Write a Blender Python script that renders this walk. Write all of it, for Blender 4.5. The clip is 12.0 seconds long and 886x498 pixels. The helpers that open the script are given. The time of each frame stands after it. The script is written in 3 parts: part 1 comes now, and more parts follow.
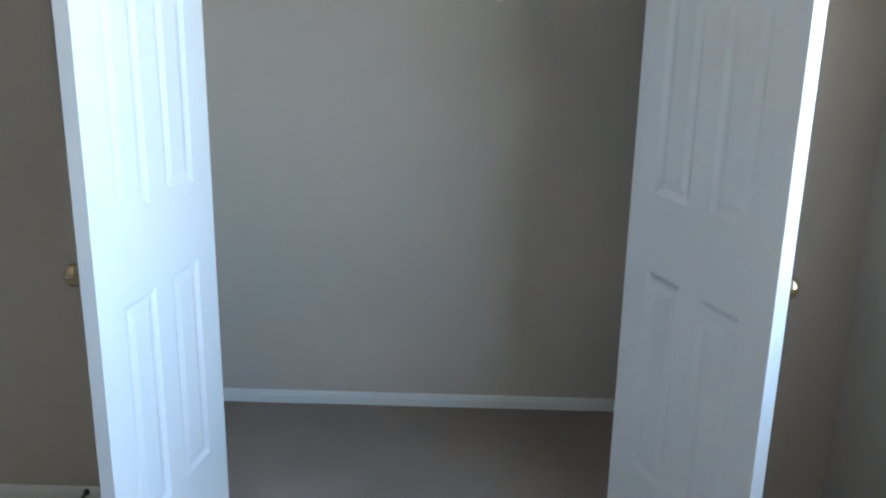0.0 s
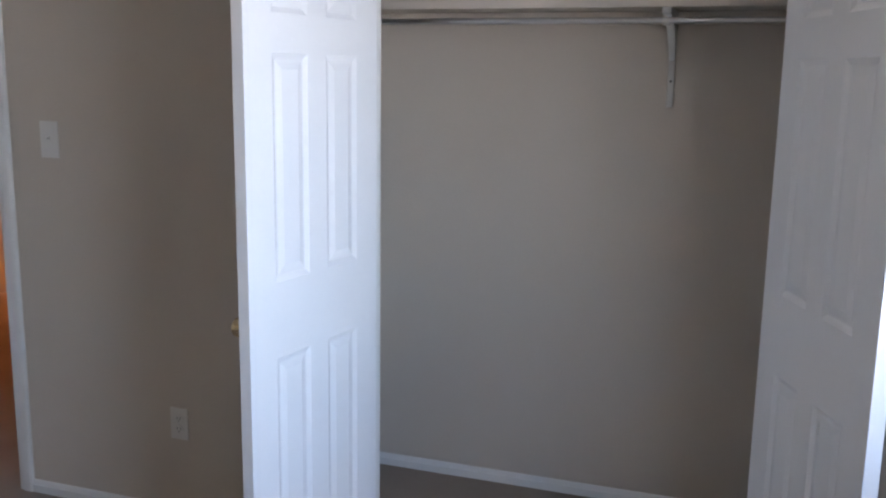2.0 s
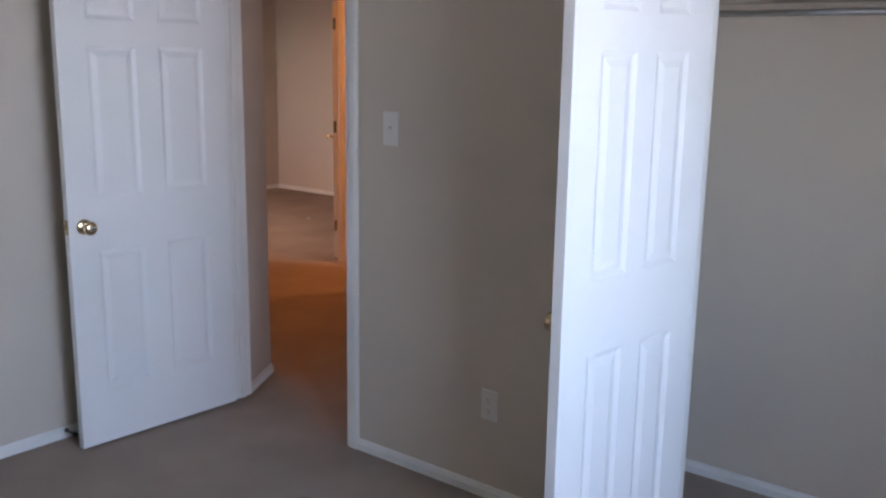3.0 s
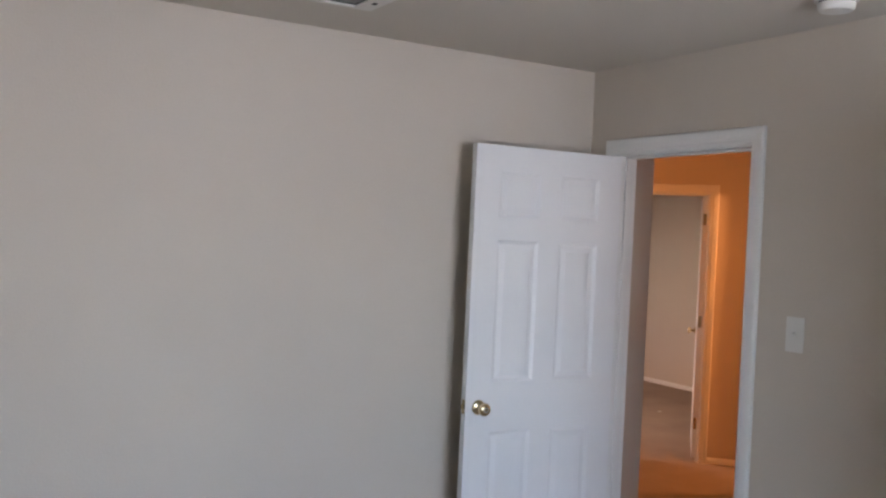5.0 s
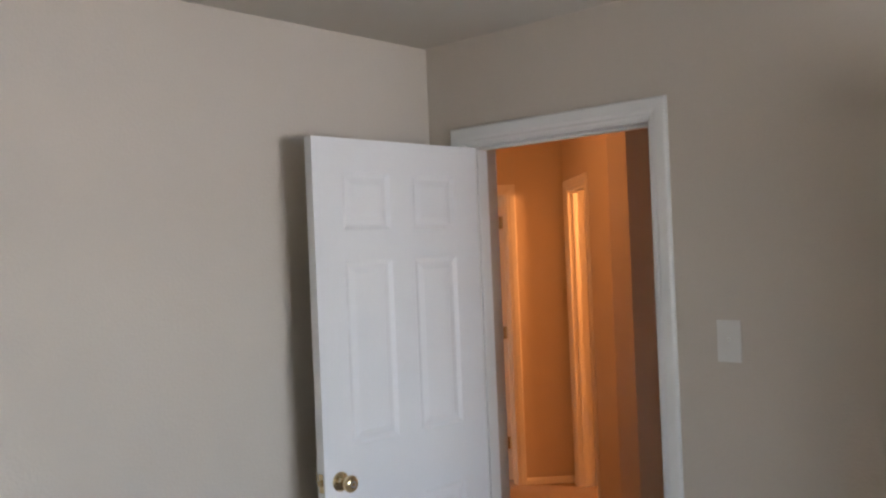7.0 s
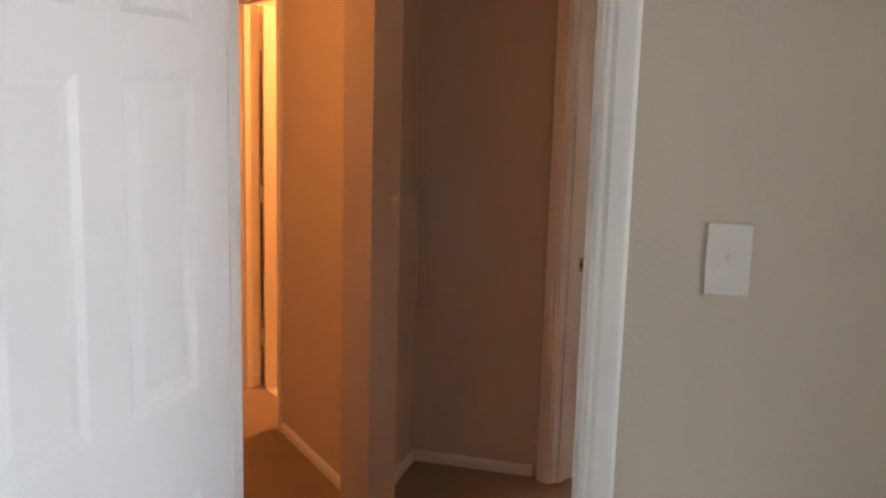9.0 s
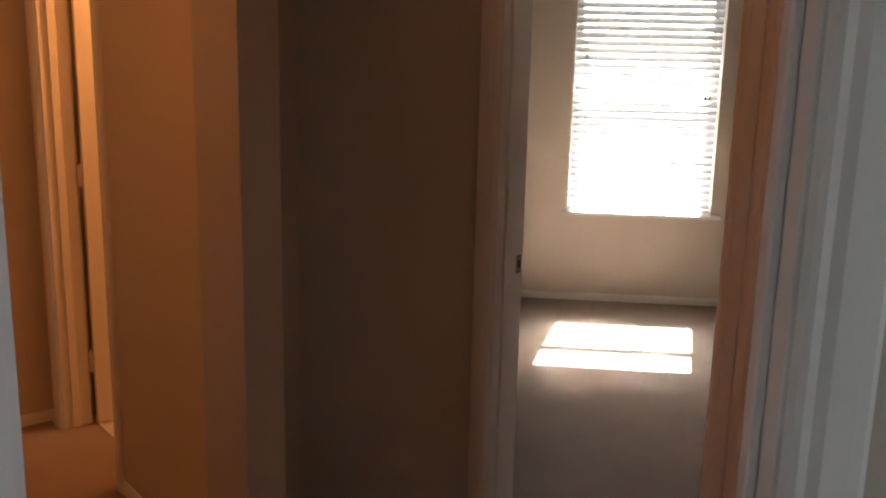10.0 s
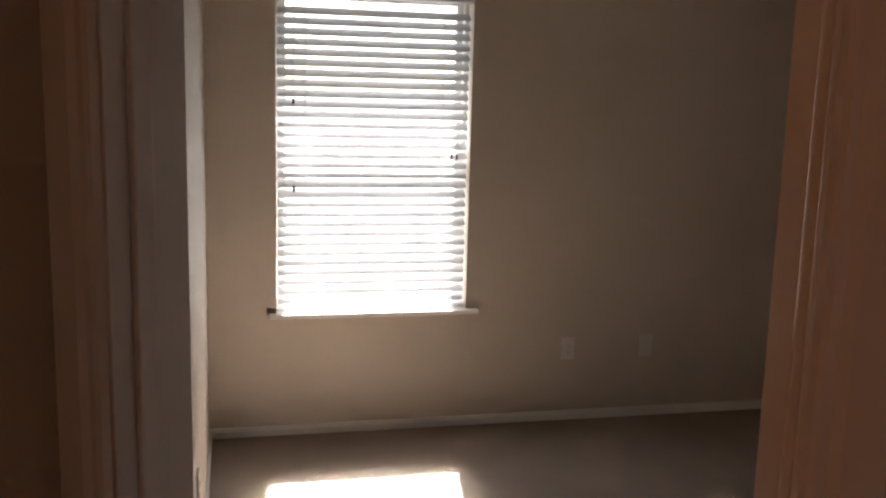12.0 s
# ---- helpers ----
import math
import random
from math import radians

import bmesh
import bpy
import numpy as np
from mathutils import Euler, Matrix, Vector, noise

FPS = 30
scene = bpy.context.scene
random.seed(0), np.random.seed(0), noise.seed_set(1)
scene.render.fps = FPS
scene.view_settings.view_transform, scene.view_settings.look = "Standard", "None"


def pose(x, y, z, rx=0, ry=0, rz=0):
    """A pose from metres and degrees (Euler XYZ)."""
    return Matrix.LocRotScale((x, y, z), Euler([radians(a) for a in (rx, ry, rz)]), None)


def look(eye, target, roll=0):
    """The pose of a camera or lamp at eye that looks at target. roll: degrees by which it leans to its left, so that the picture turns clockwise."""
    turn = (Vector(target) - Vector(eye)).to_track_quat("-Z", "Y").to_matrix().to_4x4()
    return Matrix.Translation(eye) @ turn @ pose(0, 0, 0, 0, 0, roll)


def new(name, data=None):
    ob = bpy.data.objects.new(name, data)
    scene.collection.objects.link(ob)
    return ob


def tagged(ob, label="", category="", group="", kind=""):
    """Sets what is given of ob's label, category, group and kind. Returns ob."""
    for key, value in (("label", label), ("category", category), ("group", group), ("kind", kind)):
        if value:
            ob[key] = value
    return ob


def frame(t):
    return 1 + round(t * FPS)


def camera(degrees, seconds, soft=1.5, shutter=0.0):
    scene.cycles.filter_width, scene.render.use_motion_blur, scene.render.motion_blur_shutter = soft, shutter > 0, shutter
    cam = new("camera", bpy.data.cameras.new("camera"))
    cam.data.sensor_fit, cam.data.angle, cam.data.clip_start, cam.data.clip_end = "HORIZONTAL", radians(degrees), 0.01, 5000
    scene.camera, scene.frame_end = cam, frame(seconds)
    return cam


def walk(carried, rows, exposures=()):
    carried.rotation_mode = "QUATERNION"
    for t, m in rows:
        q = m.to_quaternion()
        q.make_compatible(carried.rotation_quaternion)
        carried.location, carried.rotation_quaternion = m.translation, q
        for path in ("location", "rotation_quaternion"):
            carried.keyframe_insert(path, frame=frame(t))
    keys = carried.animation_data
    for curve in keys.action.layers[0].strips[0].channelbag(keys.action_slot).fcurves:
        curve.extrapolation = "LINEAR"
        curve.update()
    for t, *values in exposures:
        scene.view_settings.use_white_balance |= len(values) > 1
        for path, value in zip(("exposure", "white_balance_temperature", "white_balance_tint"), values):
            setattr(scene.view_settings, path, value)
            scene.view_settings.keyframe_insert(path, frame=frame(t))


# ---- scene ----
cam = camera(51.6, 12.0, soft=2.3)
PATH = [
    (0, (3.134, -2.46, 1.573), (3.099, -0.545, 0.999), 1.1),
    (0.5, (3.283, -2.471, 1.611), (3.077, -0.562, 1.052), 0.8),
    (1, (3.435, -2.521, 1.61), (3.096, -0.613, 1.114), 0.3),
    (1.5, (3.506, -2.586, 1.613), (3.069, -0.683, 1.177), 0.6),
    (2, (3.556, -2.606, 1.581), (2.921, -0.746, 1.213), 0.9),
    (2.5, (3.591, -2.627, 1.618), (2.673, -0.893, 1.235), 1.1),
    (3, (3.546, -2.593, 1.611), (2.32, -1.067, 1.203), 0.9),
    (3.5, (3.527, -2.693, 1.589), (2.047, -1.415, 1.166), 0.8),
    (3.7, (3.565, -2.774, 1.592), (1.992, -1.611, 1.175), 1.4),
    (5.3, (3.345, -2.795, 1.691), (1.624, -1.776, 1.702), 3.2),
    (5.5, (3.295, -2.772, 1.713), (1.599, -1.714, 1.743), 3.0),
    (6, (3.142, -2.723, 1.703), (1.512, -1.566, 1.769), 1.8),
    (6.5, (2.863, -2.652, 1.695), (1.324, -1.376, 1.753), 0.1),
    (7, (2.438, -2.632, 1.643), (1.093, -1.151, 1.656), -2.4),
    (7.2, (2.26, -2.599, 1.633), (1.008, -1.04, 1.604), -1.1),
    (7.5, (2.052, -2.435, 1.618), (0.908, -0.797, 1.531), -1.1),
    (7.7, (1.896, -2.356, 1.597), (0.849, -0.656, 1.486), -0.7),
    (9.3, (1.007, -1.401, 1.623), (0.573, 0.517, 1.257), 1.6),
    (9.5, (0.913, -1.206, 1.599), (0.544, 0.723, 1.221), 1.5),
    (10, (0.739, -0.769, 1.593), (0.546, 1.176, 1.17), 1.3),
    (10.5, (0.703, -0.227, 1.552), (0.633, 1.716, 1.081), 1.1),
    (11, (0.65, 0.234, 1.482), (0.757, 2.171, 0.994), 1.6),
    (11.5, (0.662, 0.581, 1.579), (0.948, 2.503, 1.106), 1.6),
    (12, (0.766, 0.921, 1.623), (1.21, 2.843, 1.293), 1.5),
]
EXPOSURES = [(0.0, 5.40, 5850, 4), (0.6, 5.25, 6000, 8), (1.5, 5.05, 6300, 15), (2.5, 5.06, 6450, 19), (3.7, 5.30, 5950, 18), (5.5, 5.25, 6900, 16),
             (7.5, 5.40, 7050, 15), (9.5, 5.78, 7350, 15), (9.7, 5.48, 7000, 12), (10.0, 4.55, 6900, 12), (10.3, 4.10, 6600, 11), (10.6, 4.06, 6550, 11),
             (11.5, 4.12, 6600, 11), (12.0, 3.98, 6650, 12)]
walk(cam, [(t, look(eye, target, roll)) for t, eye, target, roll in PATH], EXPOSURES)

# ---- world, sun and large lights ----
world = bpy.data.worlds.new("sky")
scene.world = world
world.use_nodes = True
wn = world.node_tree
sky = wn.nodes.new("ShaderNodeTexSky")
sky.sky_type = "NISHITA"
sky.sun_disc = False
sky.sun_elevation = radians(47.2)
sky.sun_rotation = radians(9.0)
wn.nodes["Background"].inputs["Strength"].default_value = 0.05
wn.links.new(sky.outputs["Color"], wn.nodes["Background"].inputs["Color"])

sun = new("sun", bpy.data.lights.new("sun", "SUN"))
sun.data.energy, sun.data.angle, sun.data.color = 5.0, radians(0.55), (1.0, 0.96, 0.92)
sun.matrix_world = look((0.159, 1.0, 1.094), (0, 0, 0))


def window_light(name, at, towards, width, height, watts, colour, spread=180):
    """Daylight entering through a window opening."""
    data = bpy.data.lights.new(name, "AREA")
    data.spread = radians(spread)
    data.shape, data.size, data.size_y, data.energy, data.color = "RECTANGLE", width, height, watts, colour
    ob = new(name, data)
    ob.matrix_world = look(at, towards)
    return ob


def bulb(name, at, watts, colour, radius):
    ob = new(name, bpy.data.lights.new(name, "POINT"))
    ob.data.energy, ob.data.color, ob.data.shadow_soft_size = watts, colour, radius
    ob.location = at
    return ob


WARM = (1.0, 0.37, 0.11)
window_light("east_window_sky", (4.41, -1.58, 1.48), (2.4, -1.58, 0.88), 1.40, 1.2, 0.72, (0.53, 0.775, 1.10), 142)
window_light("east_window_ground_bounce", (4.40, -1.58, 1.50), (2.4, -1.58, 2.3), 1.36, 1.16, 0.15, (1.0, 0.80, 0.60), 150)
window_light("far_window_daylight", (-4.1, 1.22, 1.45), (-3.6, 2.5, 0.0), 0.95, 1.15, 0.95, (1.0, 0.68, 0.50), 130)
bulb("bath_bulb", (-0.42, 2.93, 2.02), 1.65, WARM, 0.05)
# warm fill light added to brighten the hall; its position is assumed
HALL_FILL = (-1.0, 0.80)
bulb("hall_fill_light", (*HALL_FILL, 2.24), 0.55, WARM, 0.09)


# ---- materials ----
def material(name, colour, rough=0.6, metal=0.0, spread=0.06, scale=3.0, grain=180.0, bump=0.0, bump_dist=0.001, spec=0.4):
    """Painted or plain surface: broad tone changes, fine grain, and fine relief."""
    m = bpy.data.materials.new(name)
    m.use_nodes = True
    n, l = m.node_tree.nodes, m.node_tree.links
    bsdf = n["Principled BSDF"]
    bsdf.inputs["Metallic"].default_value = metal
    bsdf.inputs["Specular IOR Level"].default_value = spec
    co = n.new("ShaderNodeTexCoord")
    broad, fine = n.new("ShaderNodeTexNoise"), n.new("ShaderNodeTexNoise")
    broad.inputs["Scale"].default_value, broad.inputs["Detail"].default_value = scale, 4
    fine.inputs["Scale"].default_value, fine.inputs["Detail"].default_value = grain, 3
    l.new(co.outputs["Object"], broad.inputs["Vector"])
    l.new(co.outputs["Object"], fine.inputs["Vector"])
    mix = n.new("ShaderNodeMath")
    mix.operation = "MULTIPLY_ADD"
    mix.inputs[1].default_value = 0.35
    l.new(fine.outputs["Fac"], mix.inputs[0])
    l.new(broad.outputs["Fac"], mix.inputs[2])
    ramp = n.new("ShaderNodeValToRGB")
    ramp.color_ramp.elements[0].position, ramp.color_ramp.elements[1].position = 0.42, 0.95
    ramp.color_ramp.elements[0].color = (*[c * (1 - spread) for c in colour], 1)
    ramp.color_ramp.elements[1].color = (*[min(1, c * (1 + spread)) for c in colour], 1)
    l.new(mix.outputs[0], ramp.inputs["Fac"])
    l.new(ramp.outputs["Color"], bsdf.inputs["Base Color"])
    rr = n.new("ShaderNodeMapRange")
    rr.inputs["To Min"].default_value, rr.inputs["To Max"].default_value = max(0.02, rough - 0.06), min(1, rough + 0.06)
    l.new(broad.outputs["Fac"], rr.inputs["Value"])
    l.new(rr.outputs["Result"], bsdf.inputs["Roughness"])
    if bump:
        b = n.new("ShaderNodeBump")
        b.inputs["Strength"].default_value, b.inputs["Distance"].default_value = bump, bump_dist
        l.new(fine.outputs["Fac"], b.inputs["Height"])
        l.new(b.outputs["Normal"], bsdf.inputs["Normal"])
    return m


WALL = material("beige_wall_paint", (0.55, 0.485, 0.41), 0.62, spread=0.04, scale=1.2, grain=95, bump=0.35, bump_dist=0.003)
CEIL = material("ceiling_paint", (0.58, 0.53, 0.46), 0.85, spread=0.04, scale=1.0, grain=120, bump=0.5, bump_dist=0.004)
TRIM = material("white_trim_paint", (0.73, 0.72, 0.69), 0.35, spread=0.03, scale=4, grain=60, bump=0.05)
DOOR = material("white_door_paint", (0.75, 0.745, 0.735), 0.38, spread=0.025, scale=2.5, grain=70, bump=0.08)
CARPET = material("tan_carpet", (0.40, 0.325, 0.27), 0.95, spread=0.14, scale=2.2, grain=260, bump=0.9, bump_dist=0.012, spec=0.1)
BRASS = material("polished_brass", (0.74, 0.60, 0.38), 0.13, metal=1.0, spread=0.05, scale=8)
STEEL = material("satin_steel", (0.62, 0.62, 0.62), 0.34, metal=1.0, spread=0.06, scale=10)
PLATE = material("white_plastic", (0.66, 0.64, 0.60), 0.32, spread=0.02, scale=12)
DARK = material("dark_void", (0.03, 0.028, 0.025), 0.8, spread=0.1)
# register louvres: enamel coloured darker, standing in for the shade inside the grille
LOUVRE_SHADE = material("shaded_enamel", (0.30, 0.275, 0.25), 0.6, spread=0.15, scale=40)
VENT = material("white_enamel", (0.66, 0.63, 0.58), 0.4, spread=0.05, scale=15)
SLAT = material("white_blind_vinyl", (0.74, 0.75, 0.76), 0.45, spread=0.02, scale=9)
_n, _l = SLAT.node_tree.nodes, SLAT.node_tree.links       # thin vinyl lets some light through
_thin, _both = _n.new("ShaderNodeBsdfTranslucent"), _n.new("ShaderNodeMixShader")
_thin.inputs["Color"].default_value = (0.80, 0.81, 0.82, 1)
_both.inputs["Fac"].default_value = 0.26
_l.new(_n["Principled BSDF"].outputs["BSDF"], _both.inputs[1])
_l.new(_thin.outputs["BSDF"], _both.inputs[2])
_l.new(_both.outputs["Shader"], _n["Material Output"].inputs["Surface"])
VINYL = material("white_window_vinyl", (0.75, 0.75, 0.74), 0.4, spread=0.03)
TILE = material("cream_tile", (0.62, 0.56, 0.47), 0.3, spread=0.06, scale=5)
GROUND = material("dry_ground", (0.17, 0.165, 0.15), 0.95, spread=0.2, scale=0.6, grain=12)
ROOF = material("weathered_soffit", (0.55, 0.50, 0.43), 0.8, spread=0.1)
STAIN = material("carpet_stain", (0.30, 0.24, 0.20), 0.95, spread=0.2, scale=30)
BLACK = material("black_rubber", (0.02, 0.02, 0.02), 0.5, spread=0.1)
GLASS = bpy.data.materials.new("window_glass")
GLASS.use_nodes = True
_g = GLASS.node_tree.nodes["Principled BSDF"]
_g.inputs["Transmission Weight"].default_value, _g.inputs["Roughness"].default_value, _g.inputs["IOR"].default_value = 1.0, 0.0, 1.05


# ---- building helpers ----
def finish(name, bm, mat, parent=None, m=None, smooth=False):
    bmesh.ops.recalc_face_normals(bm, faces=bm.faces)
    me = bpy.data.meshes.new(name)
    bm.to_mesh(me)
    bm.free()
    me.materials.append(mat)
    if smooth:
        for p in me.polygons:
            p.use_smooth = True
        me.set_sharp_from_angle(angle=radians(35))
    ob = new(name, me)
    if parent is not None:
        ob.parent = parent
    if m is not None:
        ob.matrix_basis = m
    return ob


def part(name, bm, mat, parent, label="", m=None, smooth=False):
    ob = finish(name, bm, mat, parent, m, smooth)
    return tagged(ob, label) if label else ob


def box(bm, x0, x1, y0, y1, z0, z1, bevel=0.0):
    vs = [bm.verts.new((x, y, z)) for x in (x0, x1) for y in (y0, y1) for z in (z0, z1)]
    fs = [bm.faces.new([vs[i] for i in f]) for f in ((0, 1, 3, 2), (4, 6, 7, 5), (0, 4, 5, 1), (2, 3, 7, 6), (0, 2, 6, 4), (1, 5, 7, 3))]
    if bevel:
        es = list({e for f in fs for e in f.edges})
        bmesh.ops.bevel(bm, geom=es, offset=bevel, segments=2, affect="EDGES", profile=0.5)
    return bm


def prism(bm, pts, z0, z1):
    lo = [bm.verts.new((x, y, z0)) for x, y in pts]
    hi = [bm.verts.new((x, y, z1)) for x, y in pts]
    bm.faces.new(lo[::-1])
    bm.faces.new(hi)
    for i in range(len(pts)):
        j = (i + 1) % len(pts)
        bm.faces.new((lo[i], lo[j], hi[j], hi[i]))
    return bm


def lathe(bm, prof, steps=24, m=None):
    """Turns a profile of (radius, height) about z."""
    m = m or Matrix.Identity(4)
    rings = []
    for r, h in prof:
        rings.append([bm.verts.new(m @ Vector((r * math.cos(2 * math.pi * i / steps), r * math.sin(2 * math.pi * i / steps), h))) for i in range(steps)])
    for a, b in zip(rings, rings[1:]):
        for i in range(steps):
            j = (i + 1) % steps
            bm.faces.new((a[i], a[j], b[j], b[i]))
    bm.faces.new(rings[0][::-1])
    bm.faces.new(rings[-1])
    return bm


def sweep(bm, prof, path, closed=False):
    """Sweeps a profile of (out, up) along a path of (point, out-vector, up-vector)."""
    rings = [[bm.verts.new(p + o * a + u * b) for a, b in prof] for p, o, u in path]
    k = len(prof)
    for a, b in zip(rings, rings[1:]):
        for i in range(k):
            j = (i + 1) % k
            bm.faces.new((a[i], a[j], b[j], b[i]))
    bm.faces.new(rings[0][::-1])
    bm.faces.new(rings[-1])
    return bm


def tube(bm, a, b, r, steps=10):
    a, b = Vector(a), Vector(b)
    q = (b - a).to_track_quat("Z", "Y").to_matrix().to_4x4()
    return lathe(bm, [(r, 0), (r, (b - a).length)], steps, Matrix.Translation(a) @ q)


def frame_of(p0, p1):
    """Local frame of a wall line: x along it, y to its left, z up."""
    d = Vector((p1[0] - p0[0], p1[1] - p0[1], 0))
    return Matrix.Translation((p0[0], p0[1], 0)) @ Matrix.Rotation(math.atan2(d.y, d.x), 4, "Z"), d.length


HT = 2.45


def wall(name, p0, p1, thick, label, openings=(), z1=HT, z0=0.0, mat=None):
    """Wall from p0 to p1, its body on the left of that line; openings as (u0, u1, z0, z1)."""
    m, length = frame_of(p0, p1)
    bm = bmesh.new()
    u = 0.0
    for a, b, lo, hi in sorted(openings):
        box(bm, u, a, 0, thick, z0, z1)
        if lo > z0:
            box(bm, a, b, 0, thick, z0, lo)
        if hi < z1:
            box(bm, a, b, 0, thick, hi, z1)
        u = b
    box(bm, u, length, 0, thick, z0, z1)
    ob = finish(name, bm, mat or WALL, m=m)
    return tagged(ob, label, "wall", kind="structure")


BASE_PROF = [(0, 0), (0.013, 0), (0.013, 0.030), (0.0095, 0.034), (0.0095, 0.038), (0.005, 0.045), (0, 0.048)]


def baseboard(name, pts, parent=None):
    """Baseboard along a line of floor points, standing out to the right of the way walked."""
    bm = bmesh.new()
    path = []
    P = [Vector((x, y, 0)) for x, y in pts]
    for i, p in enumerate(P):
        dirs = []
        if i > 0:
            dirs.append((p - P[i - 1]).normalized())
        if i < len(P) - 1:
            dirs.append((P[i + 1] - p).normalized())
        outs = [Vector((d.y, -d.x, 0)) for d in dirs]
        o = sum(outs, Vector()).normalized()
        o = o / max(0.3, o.dot(outs[0]))
        path.append((p, o, Vector((0, 0, 1))))
    sweep(bm, BASE_PROF, path)
    return tagged(finish(name, bm, TRIM), "white painted wooden baseboard along the wall", "baseboard", kind="structure")


CAS_PROF = [(0, 0), (0.006, 0.008), (0.012, 0.011), (0.02, 0.011), (0.03, 0.016), (0.052, 0.018), (0.062, 0.018), (0.068, 0.013), (0.068, 0)]


def door_frame(name, m, w, h, depth, label, both=True, stop_at=0.04):
    """Jambs, stops and casing of a door opening; m: x along the opening from its edge, y into the wall, z up."""
    root = tagged(new(name), label, "door frame", kind="structure")
    root.matrix_basis = m
    bm = bmesh.new()
    box(bm, -0.018, 0, 0.001, depth - 0.001, 0, h + 0.018, 0.002)
    part("jamb", bm, TRIM, root)
    bm = bmesh.new()
    box(bm, w, w + 0.018, 0.001, depth - 0.001, 0, h + 0.018, 0.002)
    part("jamb", bm, TRIM, root)
    bm = bmesh.new()
    box(bm, 0, w, 0.001, depth - 0.001, h, h + 0.018)
    part("head_jamb", bm, TRIM, root)
    if stop_at:
        bm = bmesh.new()
        box(bm, 0, 0.011, stop_at, stop_at + 0.032, 0, h, 0.003)
        box(bm, w - 0.011, w, stop_at, stop_at + 0.032, 0, h, 0.003)
        box(bm, 0.011, w - 0.011, stop_at, stop_at + 0.032, h - 0.011, h, 0.003)
        part("door_stop", bm, TRIM, root)
    for side, y in ((-1, 0.0), (1, depth)) if both else ((-1, 0.0),):
        bm = bmesh.new()
        e, up = 0.005, Vector((0, side, 0))
        X, Z = Vector((1, 0, 0)), Vector((0, 0, 1))
        sweep(bm, CAS_PROF, [(Vector((-e, y, 0)), -X, up), (Vector((-e, y, h + e)), -X + Z, up), (Vector((w + e, y, h + e)), X + Z, up), (Vector((w + e, y, 0)), X, up)])
        part("casing", bm, TRIM, root, "white moulded door casing")
    return root


def door_face(bm, w, h, rects, y, s):
    """One moulded face of a six-panel door, with sunk panel beds."""
    xs = sorted({0, w, *[r[0] for r in rects], *[r[1] for r in rects]})
    zs = sorted({0, h, *[r[2] for r in rects], *[r[3] for r in rects]})
    for x0, x1 in zip(xs, xs[1:]):
        for z0, z1 in zip(zs, zs[1:]):
            ring = [(x0, y, z0), (x1, y, z0), (x1, y, z1), (x0, y, z1)]
            if any(r[0] <= x0 and x1 <= r[1] and r[2] <= z0 and z1 <= r[3] for r in rects):
                prev = [bm.verts.new(p) for p in ring]
                for inset, dep in ((0.004, 0.002), (0.015, 0.0065)):
                    cur = [bm.verts.new(p) for p in ((x0 + inset, y - s * dep, z0 + inset), (x1 - inset, y - s * dep, z0 + inset), (x1 - inset, y - s * dep, z1 - inset), (x0 + inset, y - s * dep, z1 - inset))]
                    for i in range(4):
                        j = (i + 1) % 4
                        bm.faces.new((prev[i], prev[j], cur[j], cur[i]))
                    prev = cur
                bm.faces.new(prev)
            else:
                bm.faces.new([bm.verts.new(p) for p in ring])


def knob_prof():
    return [(0.001, 0), (0.031, 0), (0.032, 0.004), (0.028, 0.009), (0.016, 0.012), (0.011, 0.016), (0.0105, 0.028), (0.016, 0.034), (0.0245, 0.041),
            (0.0275, 0.050), (0.0265, 0.058), (0.021, 0.064), (0.012, 0.0665), (0.001, 0.067)]


